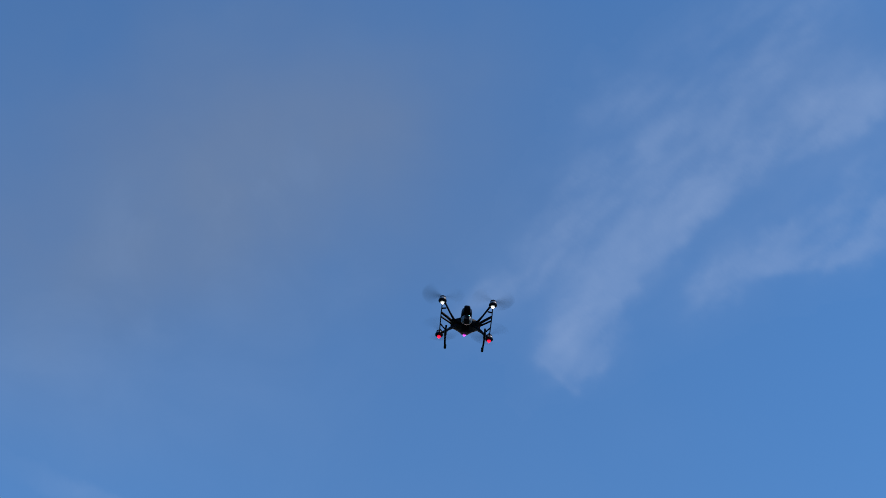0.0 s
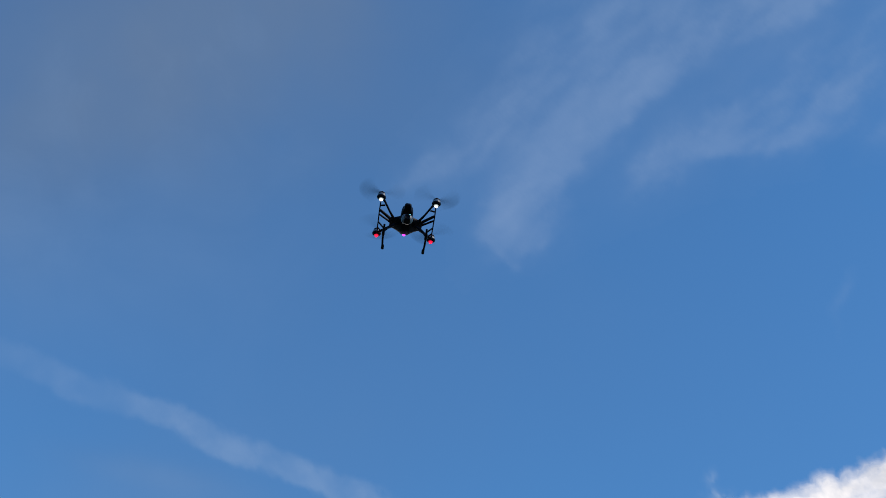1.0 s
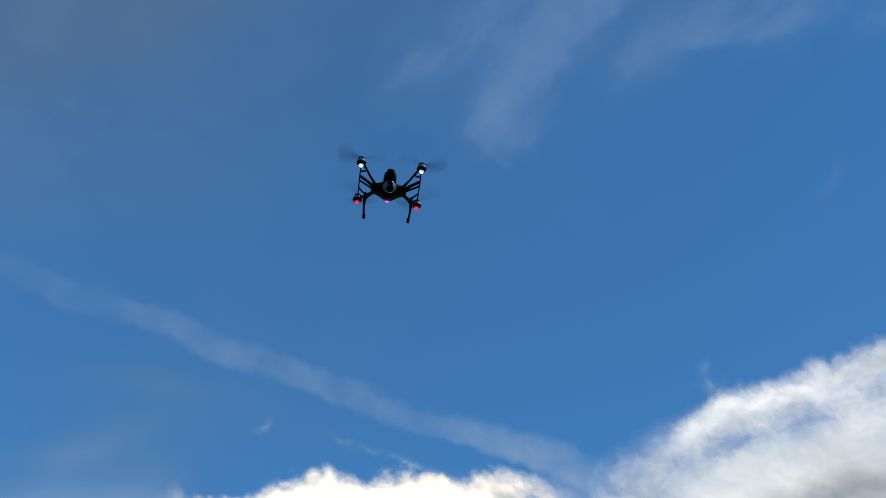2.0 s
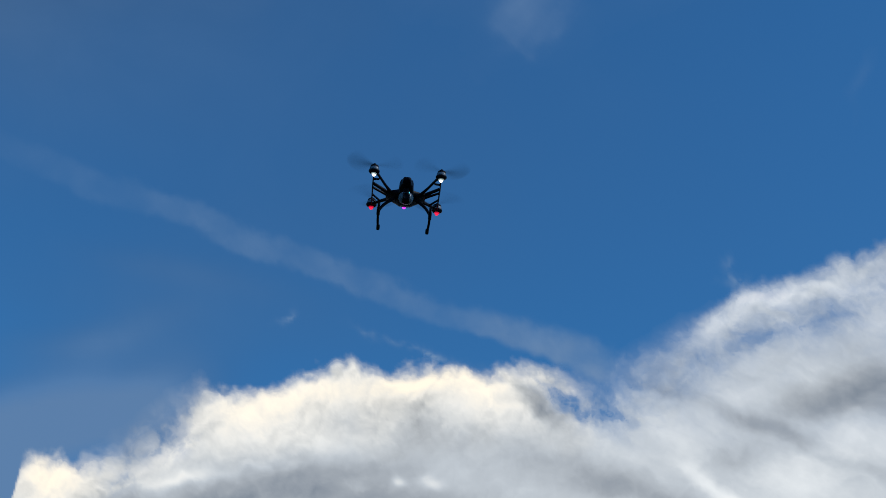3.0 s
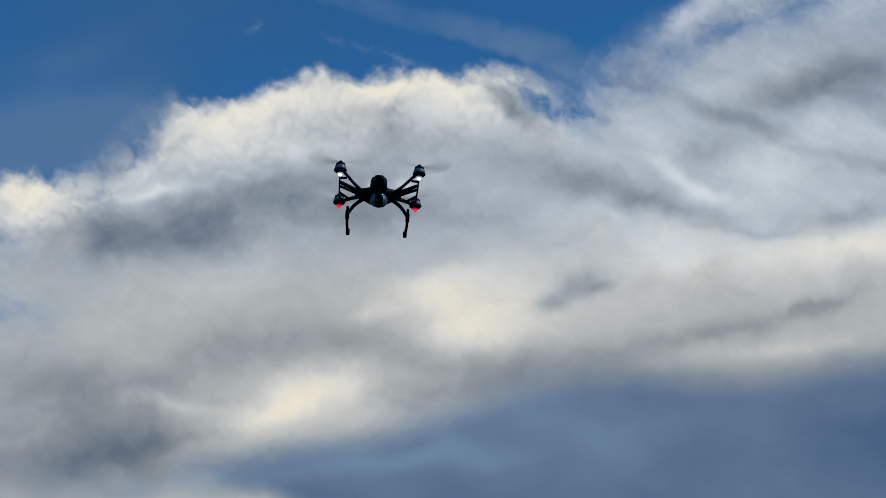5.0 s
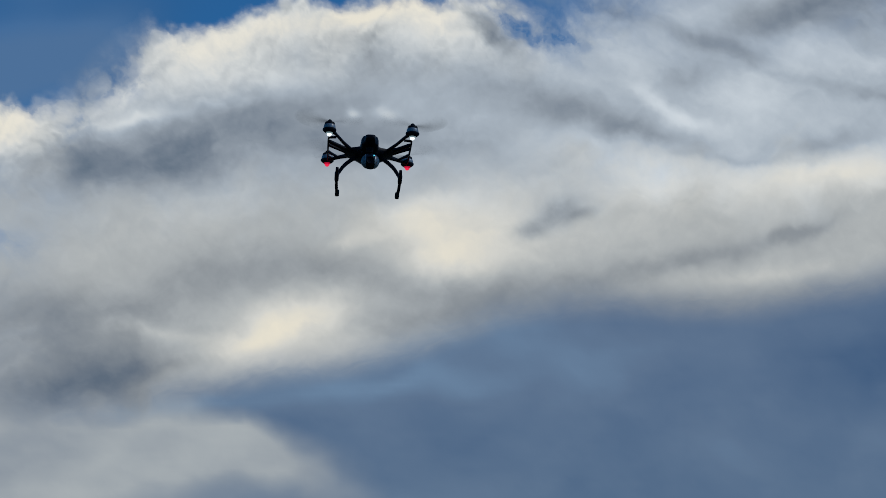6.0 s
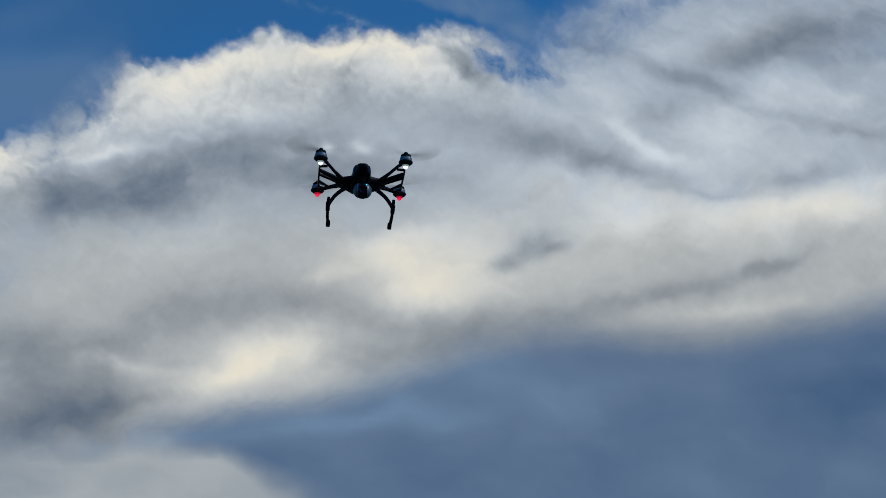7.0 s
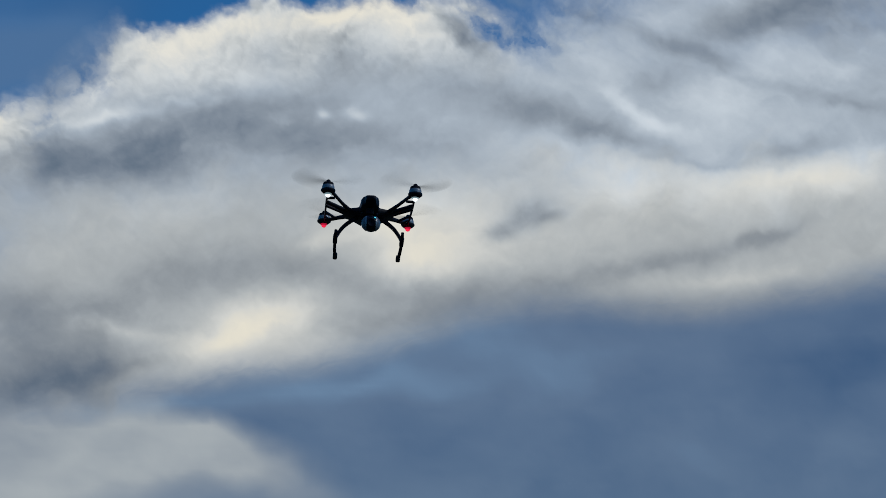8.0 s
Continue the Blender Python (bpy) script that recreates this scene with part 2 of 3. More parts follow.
GLOW_LOW = [(898, 880, 130, 45, -0.9, 0.34),
    (705, 893, 60, 14, -7.9, 0.15),
    (829, 836, 90, 20, -13, 0.12),
    (897, 936, 90, 25, 2.1, 0.2),
    (1581, 802, 130, 26, 0, 0.28),
    (1377, 825, 170, 50, -2, 0.15),
    (1205, 763, 120, 40, 10, 0.12),
    (1084, 723, 120, 35, 12, 0.06),
    (598, 1039, 100, 42, -9.8, 0.38),
    (495, 1077, 80, 22, -7.8, 0.22),
    (354, 1045, 70, 12, 10.2, 0.14),
    (657, 1099, 110, 20, -7.8, 0.12),
    (431, 1121, 120, 14, -7.8, 0.1),
    (1428, 976, 150, 16, -1.9, 0.1),
    (1253, 1006, 90, 12, -0.9, 0.05)]
VEIL_LIGHT = [(736, 1149, 180, 16, -0.8, 0.36),
    (880, 1165, 60, 12, -2.8, 0.2),
    (377, 1184, 120, 14, -5.8, 0.45),
    (1076, 1115, 130, 40, 2.2, 0.1),
    (1417, 1159, 60, 50, 6.2, 0.12),
    (883, 1055, 150, 30, -7.8, 0.1)]
VEIL_DARK = [(1645, 1126, 180, 100, -1.8, 0.42),
    (611, 1212, 90, 26, 16.3, 0.1),
    (960, 1258, 400, 40, 2.3, 0.05)]
LOW = [(219, 1271, 260, 52, 4.3, 1),
    (475, 1273, 120, 38, 16.3, 0.6),
    (-67, 1270, 260, 60, 2.3, 1),
    (606, 1335, 110, 36, 27.3, 0.4),
    (183, 1355, 300, 60, 6.4, 0.5)]
CIRRUS_STREAK = [(941, -170, 70, 40, -63.7, 0.23),
    (1032, -289, 130, 44, -51.8, 0.23),
    (1182, -440, 140, 44, -41.8, 0.207),
    (1089, -345, 70, 16, -51.8, 0.07),
    (1161, -406, 60, 12, -43.8, 0.06),
    (870, -365, 150, 49, -43.8, 0.095),
    (993, -483, 180, 86, -45.8, 0.102),
    (1151, -599, 200, 108, -43.9, 0.088),
    (954, -308, 130, 68, -47.8, 0.075),
    (764, -276, 60, 22, -36.8, 0.1),
    (1192, -257, 46, 30, -41.8, 0.2),
    (1023, -667, 50, 30, 28.1, 0.09),
    (976, -615, 26, 50, -71.9, 0.06),
    (906, -109, 36, 9, 38.3, 0.07),
    (935, -87, 10, 16, -1.7, 0.08),
    (976, -213, 80, 46, -59.8, 0.1)]
CIRRUS_BRANCH = [(1341, -560, 150, 46, -37.9, 0.15),
    (1502, -666, 140, 55, -35.9, 0.14),
    (1307, -346, 110, 34, -29.8, 0.18),
    (1444, -415, 120, 44, -23.8, 0.18),
    (1582, -480, 120, 60, -19.8, 0.19),
    (1547, -368, 110, 26, -11.8, 0.17),
    (1400, -338, 70, 18, -9.8, 0.13),
    (1277, -439, 130, 13, -39.8, -0.1),
    (1468, -564, 140, 18, -35.9, -0.07),
    (1553, -54, 40, 9, -71.7, 0.08),
    (1535, 29, 40, 7, -81.7, 0.05),
    (1344, -798, 240, 90, -41.9, 0.14),
    (1662, -649, 160, 90, -31.9, 0.13)]
HAZE = [(337, -492, 400, 310, -1, 0.85),
    (-15, -240, 300, 280, -1, 0.45),
    (619, -639, 160, 150, -1, 0.22),
    (1309, -619, 330, 220, -36, 0.25)]
LOWHAZE_AND_GLOW = [(236, 414, 80, 26, -20.2, 0.22),
    (321, 301, 150, 22, 11.8, 0.14),
    (139, 439, 120, 30, -0.2, 0.25),
    (60, 575, 200, 60, -8, 0.9),
    (15, 690, 60, 60, 0, 0.75),
    (290, 530, 80, 46, -35, 0.32),
    (170, 600, 130, 40, -25, 0.3),
    (250, 440, 190, 100, -20, 0.12),
    (0, 690, 70, 60, 0, 0.45),
    (130, 560, 170, 60, -20, 0.25),
    (299, 362, 320, 60, 9, 0.14),
    # three broad masses added only to paint the lower sky brighter
    (600, 140, 700, 150, 3, 0.11),
    (560, 270, 260, 110, 4, 0.10),
    (400, -60, 800, 130, 0, 0.10)]


# the crest of the cumulus bank
CREST = [(-900, 900),
    (-300, 800),
    (-60, 765),
    (0, 742),
    (30, 738),
    (42, 700),
    (47, 645),
    (58, 628),
    (120, 624),
    (150, 632),
    (196, 624),
    (232, 586),
    (292, 546),
    (342, 520),
    (375, 498),
    (430, 508),
    (480, 502),
    (540, 486),
    (580, 470),
    (600, 458),
    (635, 450),
    (655, 470),
    (700, 480),
    (740, 470),
    (790, 462),
    (830, 456),
    (850, 470),
    (880, 470),
    (905, 458),
    (950, 456),
    (985, 462),
    (1010, 478),
    (1045, 486),
    (1090, 480),
    (1110, 462),
    (1150, 432),
    (1215, 394),
    (1290, 352),
    (1320, 324),
    (1400, 302),
    (1480, 274),
    (1520, 265),
    (1568, 246),
    (1800, 162),
    (2400, 60)]
# how far the crest frays out into the air, along the same chart
FRAY = [(-900, 40), (0, 30), (45, 26), (80, 10), (150, 14), (205, 34), (240, 80), (300, 96), (345, 62), (378, 26), (412, 12), (620, 9), (980, 9), (1030, 36), (1110, 70), (1200, 56), (1300, 25), (1568, 20)]


def streaks(x, y, size, seed, tilt_by, stretch=3.5, octaves=6, rough=0.6):
    """Noise drawn out along a direction."""
    c, sn = np.cos(np.radians(tilt_by)), np.sin(np.radians(tilt_by))
    return fractal((x * c + y * sn) / stretch, y * c - x * sn, size, seed, octaves, rough)


def bank_fields(x, y):
    wx, wy = fractal(x, y, 75, 11) * 15, fractal(x, y, 75, 23) * 15
    crest = np.interp(x + wx * 0.6, *zip(*CREST))
    foot = np.interp(x + wx, *zip(*FOOT))
    right = ease(x, 1010, 1200)
    fray = np.interp(x, *zip(*FRAY))
    ux, uy = x + wx * 0.8, y + wy * 0.7

    def heads_at(dx, dy):
        return billow(x + dx + wx * 0.9, y + dy + wy * 0.9, 64, 31, 6, 0.56)

    puffs = heads_at(0, 0)
    lit = np.clip((heads_at(0, 7) - heads_at(0, -7)) * 1.2, -1, 1)        # painted relief shading: brighter where heads face up, darker where they face down
    loose = ease(fray, 14, 60)
    top = y - crest + puffs * (9 - 5 * loose) + fractal(x + wx, y + wy, 58, 161, 5, 0.6) * 16 * loose + fractal(x, y, 30, 71, 4, 0.62) * 7
    under = foot - y + fractal(x, y, 260, 41, 5) * 12
    cover = ease(top, -9 - 0.25 * fray, 16 + 1.1 * fray)
    cover = np.maximum(cover, 0.5 * loose * ease(y - crest + wy, -40, 70))
    cover = cover * ease(under, -42, 58)
    # thin veils where the blue shows through, and ragged gaps behind the crest
    thin = 0.17 * right * (1 - ease(y, 480, 640)) * (1 - np.clip(masses(x, y, [(1470, 500, 150, 40, -10, 1.2)]), 0, 1)) + 0.16 * (1 - ease(x, 40, 260)) * ease(y, 690, 800)
    gaps = masses(x + wx, y + wy, [(980, 508, 44, 12, 34, 0.34), (1040, 532, 70, 20, 30, 0.44), (1115, 545, 70, 14, 6, 0.40), (1215, 462, 90, 30, -22, 0.10),
                                   (1090, 500, 60, 20, 0, 0.26), (1400, 392, 70, 10, -16, 0.22), (30, 735, 46, 22, 0, 0.40), (20, 880, 90, 22, 0, 0.2), (300, 590, 40, 30, -40, 0.25)])
    tufts = fractal(x + wx, y + wy, 44, 151, 6, 0.62)
    thin = thin + 0.36 * loose * (1 - right) * ease(-tufts, -0.45, 0.5) * (1 - ease(y - crest, 60, 130))
    thin = thin + 0.22 * ease(x, 1180, 1260) * ease(top, 30, 70) * (1 - ease(top, 90, 150))
    strands = streaks(x + wx, y + wy, 34, 51, 14, 2.4, 6, 0.64)
    cover = cover * (1 - np.clip(gaps * (0.95 + 0.9 * streaks(x + wx, y + wy, 26, 171, 38, 2.2, 5, 0.64) + 0.3 * strands) + thin * (1 + 0.5 * strands), 0, 0.9))
    falling = right * (1 - ease(y, 640, 800))
    grain = streaks(ux, uy, 46, 81, -12, 2.6) * (1 - falling) + streaks(ux, uy, 46, 87, 22, 3.0) * falling
    broad = fractal(x + wx * 1.6, (y + wy * 1.6) * 1.5, 170, 61, 6, 0.54)
    low = ease(y + wy * 3, 780, 1010)
    near = 1 - ease(top, 30, 190)
    clumps = streaks(ux, uy, 62, 37, -8, 1.6, 6, 0.58) * (1 - 0.4 * low)
    dark = masses(ux, uy, SHADE_HEAD) + masses(ux, uy, SHADE_RIDGE) + masses(ux, uy, SHADE_LOW) + masses(x + wx * 0.5, y + wy * 0.5, SPOT_SHADE)
    light = masses(ux, uy, GLOW_HEAD) + masses(ux, uy, GLOW_RIDGE) + masses(ux, uy, GLOW_LOW) + masses(x + wx * 0.35, y + wy * 0.35, SPOTS)
    # the bank's shade, bright crest and dark foot are painted into its tone
    painted_tone = 0.40 + 0.02 * low + 0.02 * right * (1 - low) + dark * (0.98 + 0.30 * broad + 0.42 * clumps) - light * (1.0 - 0.14 * near - 0.25 * broad)
    painted_tone = painted_tone - 0.07 * (1 - ease(top, 10, 60)) * (1 - 0.6 * right)
    painted_tone = painted_tone + (0.052 - 0.026 * low) * broad + (0.016 + 0.055 * falling) * grain
    painted_tone = painted_tone - (0.014 + 0.080 * near * (1 - 0.45 * right) * (1 - 0.7 * loose)) * lit - 0.08 * near * loose * tufts - (0.004 + 0.05 * near) * puffs + 0.035 * near * (1 - 0.5 * right) * fractal(ux, uy, 16, 97, 4, 0.62)
    painted_tone = painted_tone + 0.065 * right * (1 - ease(top, 60, 200))
    painted_tone = painted_tone + 0.13 * (1 - ease(under, 0, 75)) * ease(x, 700, 950)
    warm = np.clip(0.06 + 0.62 * ease(y + wy * 3, 680, 910) + 0.8 * (light - dark) + 0.42 * near * (1 - right) - 0.9 * right * (1 - ease(y + wy * 3, 640, 790)), 0, 1)
    return cover, painted_tone, warm


def stratus_fields(x, y):
    wx, wy = fractal(x, y, 300, 111, 4) * 40, fractal(x, y, 300, 123, 4) * 40
    cover = ease(y + wy * 0.6, 840, 1000) * 0.94
    painted_tone = 0.48 + masses(x + wx, y + wy, VEIL_LIGHT) - masses(x + wx, y + wy, VEIL_DARK) + 0.20 * fractal(x + wx, (y + wy) * 2.0, 300, 131, 6, 0.6)
    return cover, painted_tone


def low_fields(x, y):
    wx, wy = fractal(x, y, 200, 211, 5) * 30, fractal(x, y, 200, 223, 5) * 26
    cover = np.clip(masses(x + wx, y + wy, LOW) * 1.3 - 0.12, 0, 0.93)
    painted_tone = 0.35 + 0.35 * fractal(x, y * 1.8, 180, 231, 5)
    return cover, painted_tone


def cirrus_fields(x, y):
    wx, wy = fractal(x, y, 150, 311, 6) * 30, fractal(x, y, 150, 323, 6) * 30
    c, s = math.cos(radians(-42)), math.sin(radians(-42))
    along, across = x * c + y * s, y * c - x * s
    comb = fractal(along * 0.4, across, 80, 331, 7, 0.58)
    ice = (masses(x + wx, y + wy, CIRRUS_STREAK) + masses(x + wx, y + wy, CIRRUS_BRANCH)) * (0.9 + 0.6 * comb)
    veil = masses(x + wx, y + wy, [(1288, -514, 330, 150, -41.8, 0.5), (1528, -445, 160, 110, -21.8, 0.3), (901, -360, 160, 50, -43.8, 0.25)])
    cover = 0.17 * ease(ice, 0.04, 0.26) + 0.40 * ice + 0.13 * veil * (1 + 0.5 * comb)
    return np.clip(cover, 0, 0.75), 0.55 + 0.35 * comb


def haze_fields(x, y):
    wx, wy = fractal(x, y, 420, 411, 4) * 70, fractal(x, y, 420, 423, 4) * 70
    cover = (masses(x + wx, y + wy, HAZE) * (1 - 0.8 * ease(y, -420, 120)) + masses(x + wx * 0.3, y + wy * 0.3, LOWHAZE_AND_GLOW)) * (0.9 + 0.15 * fractal(x, y, 300, 431, 5))
    return np.clip(cover, 0, 0.85), 0.42 + 0.13 * fractal(x, y, 500, 441, 4) + 0.8 * masses(x + wx * 0.3, y + wy * 0.3, LOWHAZE_AND_GLOW)


TRAIL = [(-400, -110),
    (-100, 30),
    (2, 82),
    (104, 122),
    (205, 155),
    (357, 209),
    (457, 249),
    (558, 282),
    (659, 321),
    (759, 359),
    (859, 385),
    (959, 414),
    (1039, 438),
    (1089, 461),
    (1300, 560)]


def trail_fields(x, y):
    wx, wy = fractal(x, y, 80, 511, 6, 0.6) * 14, fractal(x, y, 80, 523, 6, 0.6) * 14
    middle = np.interp(x + wx, *zip(*TRAIL)) + wy
    wide = 24 + 8 * ease(x, 900, 1100)
    off = (y - middle) / wide
    soft = np.exp(-np.abs(np.where(off < 0, off * 0.9, off * 1.1)) ** 5.0)
    cover = 0.40 * soft * (0.9 + 0.35 * fractal(x, y, 60, 531, 5)) * ease(x, -200, 660) * (1 + 0.7 * ease(x, 780, 1000)) * (1 - ease(x + wx, 1066, 1120))
    wisps = masses(x + wx * 0.4, y + wy * 0.4, [(529, 374, 5, 6, 25, 0.75), (524, 383, 6, 4, -20, 0.55), (505, 384, 10, 3, -10, 0.2)])
    wisps = wisps + masses(x + wx, y + wy, [(505, 388, 14, 5, -20, 0.12), (740, 432, 60, 4, 17, 0.42), (650, 404, 24, 6, 30, 0.26), (800, 448, 40, 6, 15, 0.4), (1304, 300, 6, 22, -10, 0.26), (1296, 278, 9, 7, 20, 0.12), (1316, 316, 16, 7, -30, 0.35), (1318, 318, 20, 10, 20, 0.3)])
    wisps = wisps * (0.75 + 0.9 * fractal(x, y, 16, 551, 4, 0.6))
    return np.clip(cover + wisps, 0, 0.8), 0.4 + 0.3 * fractal(x, y, 80, 541, 4) + wisps


cloud("haze", (-500, -1150, 2100, 900), 12, haze_fields, 4300, 60, HAZE_AIR, "thin grey-blue haze veiling the upper sky", "haze")
cloud("cirrus_cloud", (500, -1100, 2200, 260), 6, cirrus_fields, 4000, 80, CIRRUS_ICE, "pale combed streaks of high cirrus cloud", "cloud")
cloud("contrail", (-500, -200, 1480, 640), 5, trail_fields, 3700, 40, TRAIL_ICE, "faded broad grey contrail with frayed edges", "contrail")
cloud("stratus_cloud", (-900, 800, 2500, 1900), 12, stratus_fields, 3300, 60, STRATUS, "smooth dark blue-grey veil of low stratus", "cloud")
cloud("low_cloud", (-700, 1050, 900, 1700), 8, low_fields, 2900, 120, LOW_CLOUD, "pale grey low cloud below the bank", "cloud")
cloud("cloud_bank", (-700, 20, 2250, 1460), 3, bank_fields, 2600, 260, CUMULUS, "sunlit cream and grey cumulus cloud bank", "cloud")

# ---------------------------------------------------------------- the drone
BLACK = surface("black_plastic", (0.0035, 0.004, 0.010), 0.48, vary=0.3, grain=90, bump=0.15, gloss=0.12)
MATT = surface("matt_black_plastic", (0.0035, 0.004, 0.009), 0.62, vary=0.3, grain=140, bump=0.25, gloss=0.10)
SILVER = surface("silver_paint", (0.19, 0.205, 0.23), 0.40, metal=0.35, vary=0.12, grain=70, bump=0.05)
GREY = surface("grey_plastic", (0.13, 0.145, 0.17), 0.45, vary=0.2, grain=80, bump=0.1)
RUBBER = surface("black_rubber", (0.012, 0.012, 0.012), 0.8, vary=0.3, grain=200, bump=0.4)
LENS_GLASS = surface("lens_glass", (0.004, 0.004, 0.007), 0.2, vary=0.1, grain=40, bump=0.0, coat=0.15)
WHITE_LED = lamp_glow("white_led", (0.90, 0.99, 1.0), 1.5)
WHITE_COVER = lamp_glow("white_lamp_cover", (0.42, 0.60, 0.64), 0.45)
RED_COVER = lamp_glow("red_lamp_cover", (0.50, 0.008, 0.04), 0.85)
RED_LED = lamp_glow("red_led", (1.0, 0.022, 0.075), 1.15, 0.55)
PURPLE_LED = lamp_glow("purple_led", (0.70, 0.06, 0.95), 1.4, 0.4)
CYAN_GLINT = lamp_glow("cyan_glint", (0.12, 0.75, 1.0), 1.2)


def sweep_material():
    """What a turning blade leaves in the air: dark plastic seen for a part of the time."""
    m, t, o = nodes_of("turning_blade")
    share = t.nodes.new("ShaderNodeAttribute")
    share.attribute_name = "share"
    p, clear, mix = t.nodes.new("ShaderNodeBsdfPrincipled"), t.nodes.new("ShaderNodeBsdfTransparent"), t.nodes.new("ShaderNodeMixShader")
    p.inputs["Base Color"].default_value, p.inputs["Roughness"].default_value = (0.03, 0.03, 0.033, 1), 0.5
    t.links.new(share.outputs["Fac"], mix.inputs[0])
    t.links.new(clear.outputs[0], mix.inputs[1])
    t.links.new(p.outputs[0], mix.inputs[2])
    t.links.new(mix.outputs[0], o.inputs[0])
    return m


SWEEP = sweep_material()


def part(name, bm, material, parent, label=""):
    """Links a bmesh as one mesh object under a thing or a part."""
    bmesh.ops.recalc_face_normals(bm, faces=bm.faces)
    me = bpy.data.meshes.new(name)
    bm.to_mesh(me)
    bm.free()
    me.polygons.foreach_set("use_smooth", np.ones(len(me.polygons), bool))
    me.set_sharp_from_angle(angle=radians(42))
    me.materials.append(material)
    ob = new(name, me)
    ob.parent = parent
    return tagged(ob, label)


def rings(bm, loops, closed_ends=True):
    """Skin between loops of equally many points."""
    made = [[bm.verts.new(p) for p in loop] for loop in loops]
    n = len(made[0])
    for a, b in zip(made, made[1:]):
        for i in range(n):
            bm.faces.new((a[i], a[(i + 1) % n], b[(i + 1) % n], b[i]))
    if closed_ends:
        bm.faces.new(made[0])
        bm.faces.new(made[-1])
    return bm


def oval(at, half_w, half_h, u, v, n=18, square=2.6):
    """A rounded outline round a point, spanned by u and v."""
    out = []
    for i in range(n):
        a = 2 * math.pi * i / n
        c, s = math.cos(a), math.sin(a)
        out.append(Vector(at) + u * (half_w * math.copysign(abs(c) ** (2 / square), c)) + v * (half_h * math.copysign(abs(s) ** (2 / square), s)))
    return out


def hull(sections, n=20, square=2.6):
    """Sections along y: y, half width, middle height, half height."""
    return rings(bmesh.new(), [oval((0, y, z), w, h, Vector((1, 0, 0)), Vector((0, 0, 1)), n, square) for y, w, z, h in sections])


def bar(points, widths, heights, n=12, square=3.2, up=(0, 0, 1)):
    """A moulded bar along points, with its width and height at each one."""
    pts = [Vector(p) for p in points]
    loops = []
    for i, p in enumerate(pts):
        way = (pts[min(i + 1, len(pts) - 1)] - pts[max(i - 1, 0)]).normalized()
        side = way.cross(Vector(up))
        side = side.normalized() if side.length > 1e-4 else Vector((1, 0, 0))
        loops.append(oval(p, widths[i], heights[i], side, side.cross(way).normalized(), n, square))
    return rings(bmesh.new(), loops)


def bend(points, steps=5):
    """A smooth curve through points."""
    pts = [Vector(p) for p in points]
    pts = [pts[0] * 2 - pts[1], *pts, pts[-1] * 2 - pts[-2]]
    out = []
    for a, b, c, d in zip(pts, pts[1:], pts[2:], pts[3:]):
        for k in range(steps):
            t = k / steps
            out.append(0.5 * (2 * b + (c - a) * t + (2 * a - 5 * b + 4 * c - d) * t * t + (3 * b - a - 3 * c + d) * t ** 3))
    return out + [pts[-2]]


def lathe(profile, n=24, at=(0, 0, 0)):
    """A turned body: radius and height from below upwards."""
    return rings(bmesh.new(), [[Vector(at) + Vector((max(r, 1e-4) * math.cos(2 * math.pi * i / n), max(r, 1e-4) * math.sin(2 * math.pi * i / n), z))
                                for i in range(n)] for r, z in profile])


def ball(at, rx, ry, rz, x0=-1.0, x1=1.0, n=24, steps=10):
    """The slice of an ellipsoid between two shares of its half width."""
    loops = []
    for k in range(steps + 1):
        s = x0 + (x1 - x0) * k / steps
        r = math.sqrt(max(1e-4, 1 - s * s))
        loops.append([Vector(at) + Vector((rx * s, ry * r * math.cos(2 * math.pi * i / n), rz * r * math.sin(2 * math.pi * i / n))) for i in range(n)])
    return rings(bmesh.new(), loops)


def blade(side):
    """The air that one blade sweeps while the shutter is open."""
    bm = bmesh.new()
    share = bm.verts.layers.float.new("share")
    spokes, steps, wide = 30, 9, radians(140 if side > 0 else 100)
    grid = []
    for i in range(spokes + 1):
        f = i / spokes
        a = (0 if side > 0 else math.pi) + (f - 0.5) * wide
        row = []
        for k in range(steps + 1):
            g = k / steps
            r = 0.012 + 0.160 * g
            v = bm.verts.new((r * math.cos(a), r * math.sin(a), 0.004 + 0.018 * g * g + 0.008 * (f - 0.5)))
            v[share] = (0.19 + 0.32 * (1 - g) ** 2.0) * math.sin(math.pi * f) ** 1.3 * (0.45 + 1.0 * f) * (1.15 if side > 0 else 0.45) * (1 - max(0, g - 0.86) / 0.14 * 0.85)
            row.append(v)
        grid.append(row)
    for a, b in zip(grid, grid[1:]):
        for k in range(steps):
            bm.faces.new((a[k], a[k + 1], b[k + 1], b[k]))
    return bm


MOTORS = [(-0.200, -0.233, 1), (0.200, -0.233, -1), (-0.204, 0.233, -1), (0.204, 0.233, 1)]


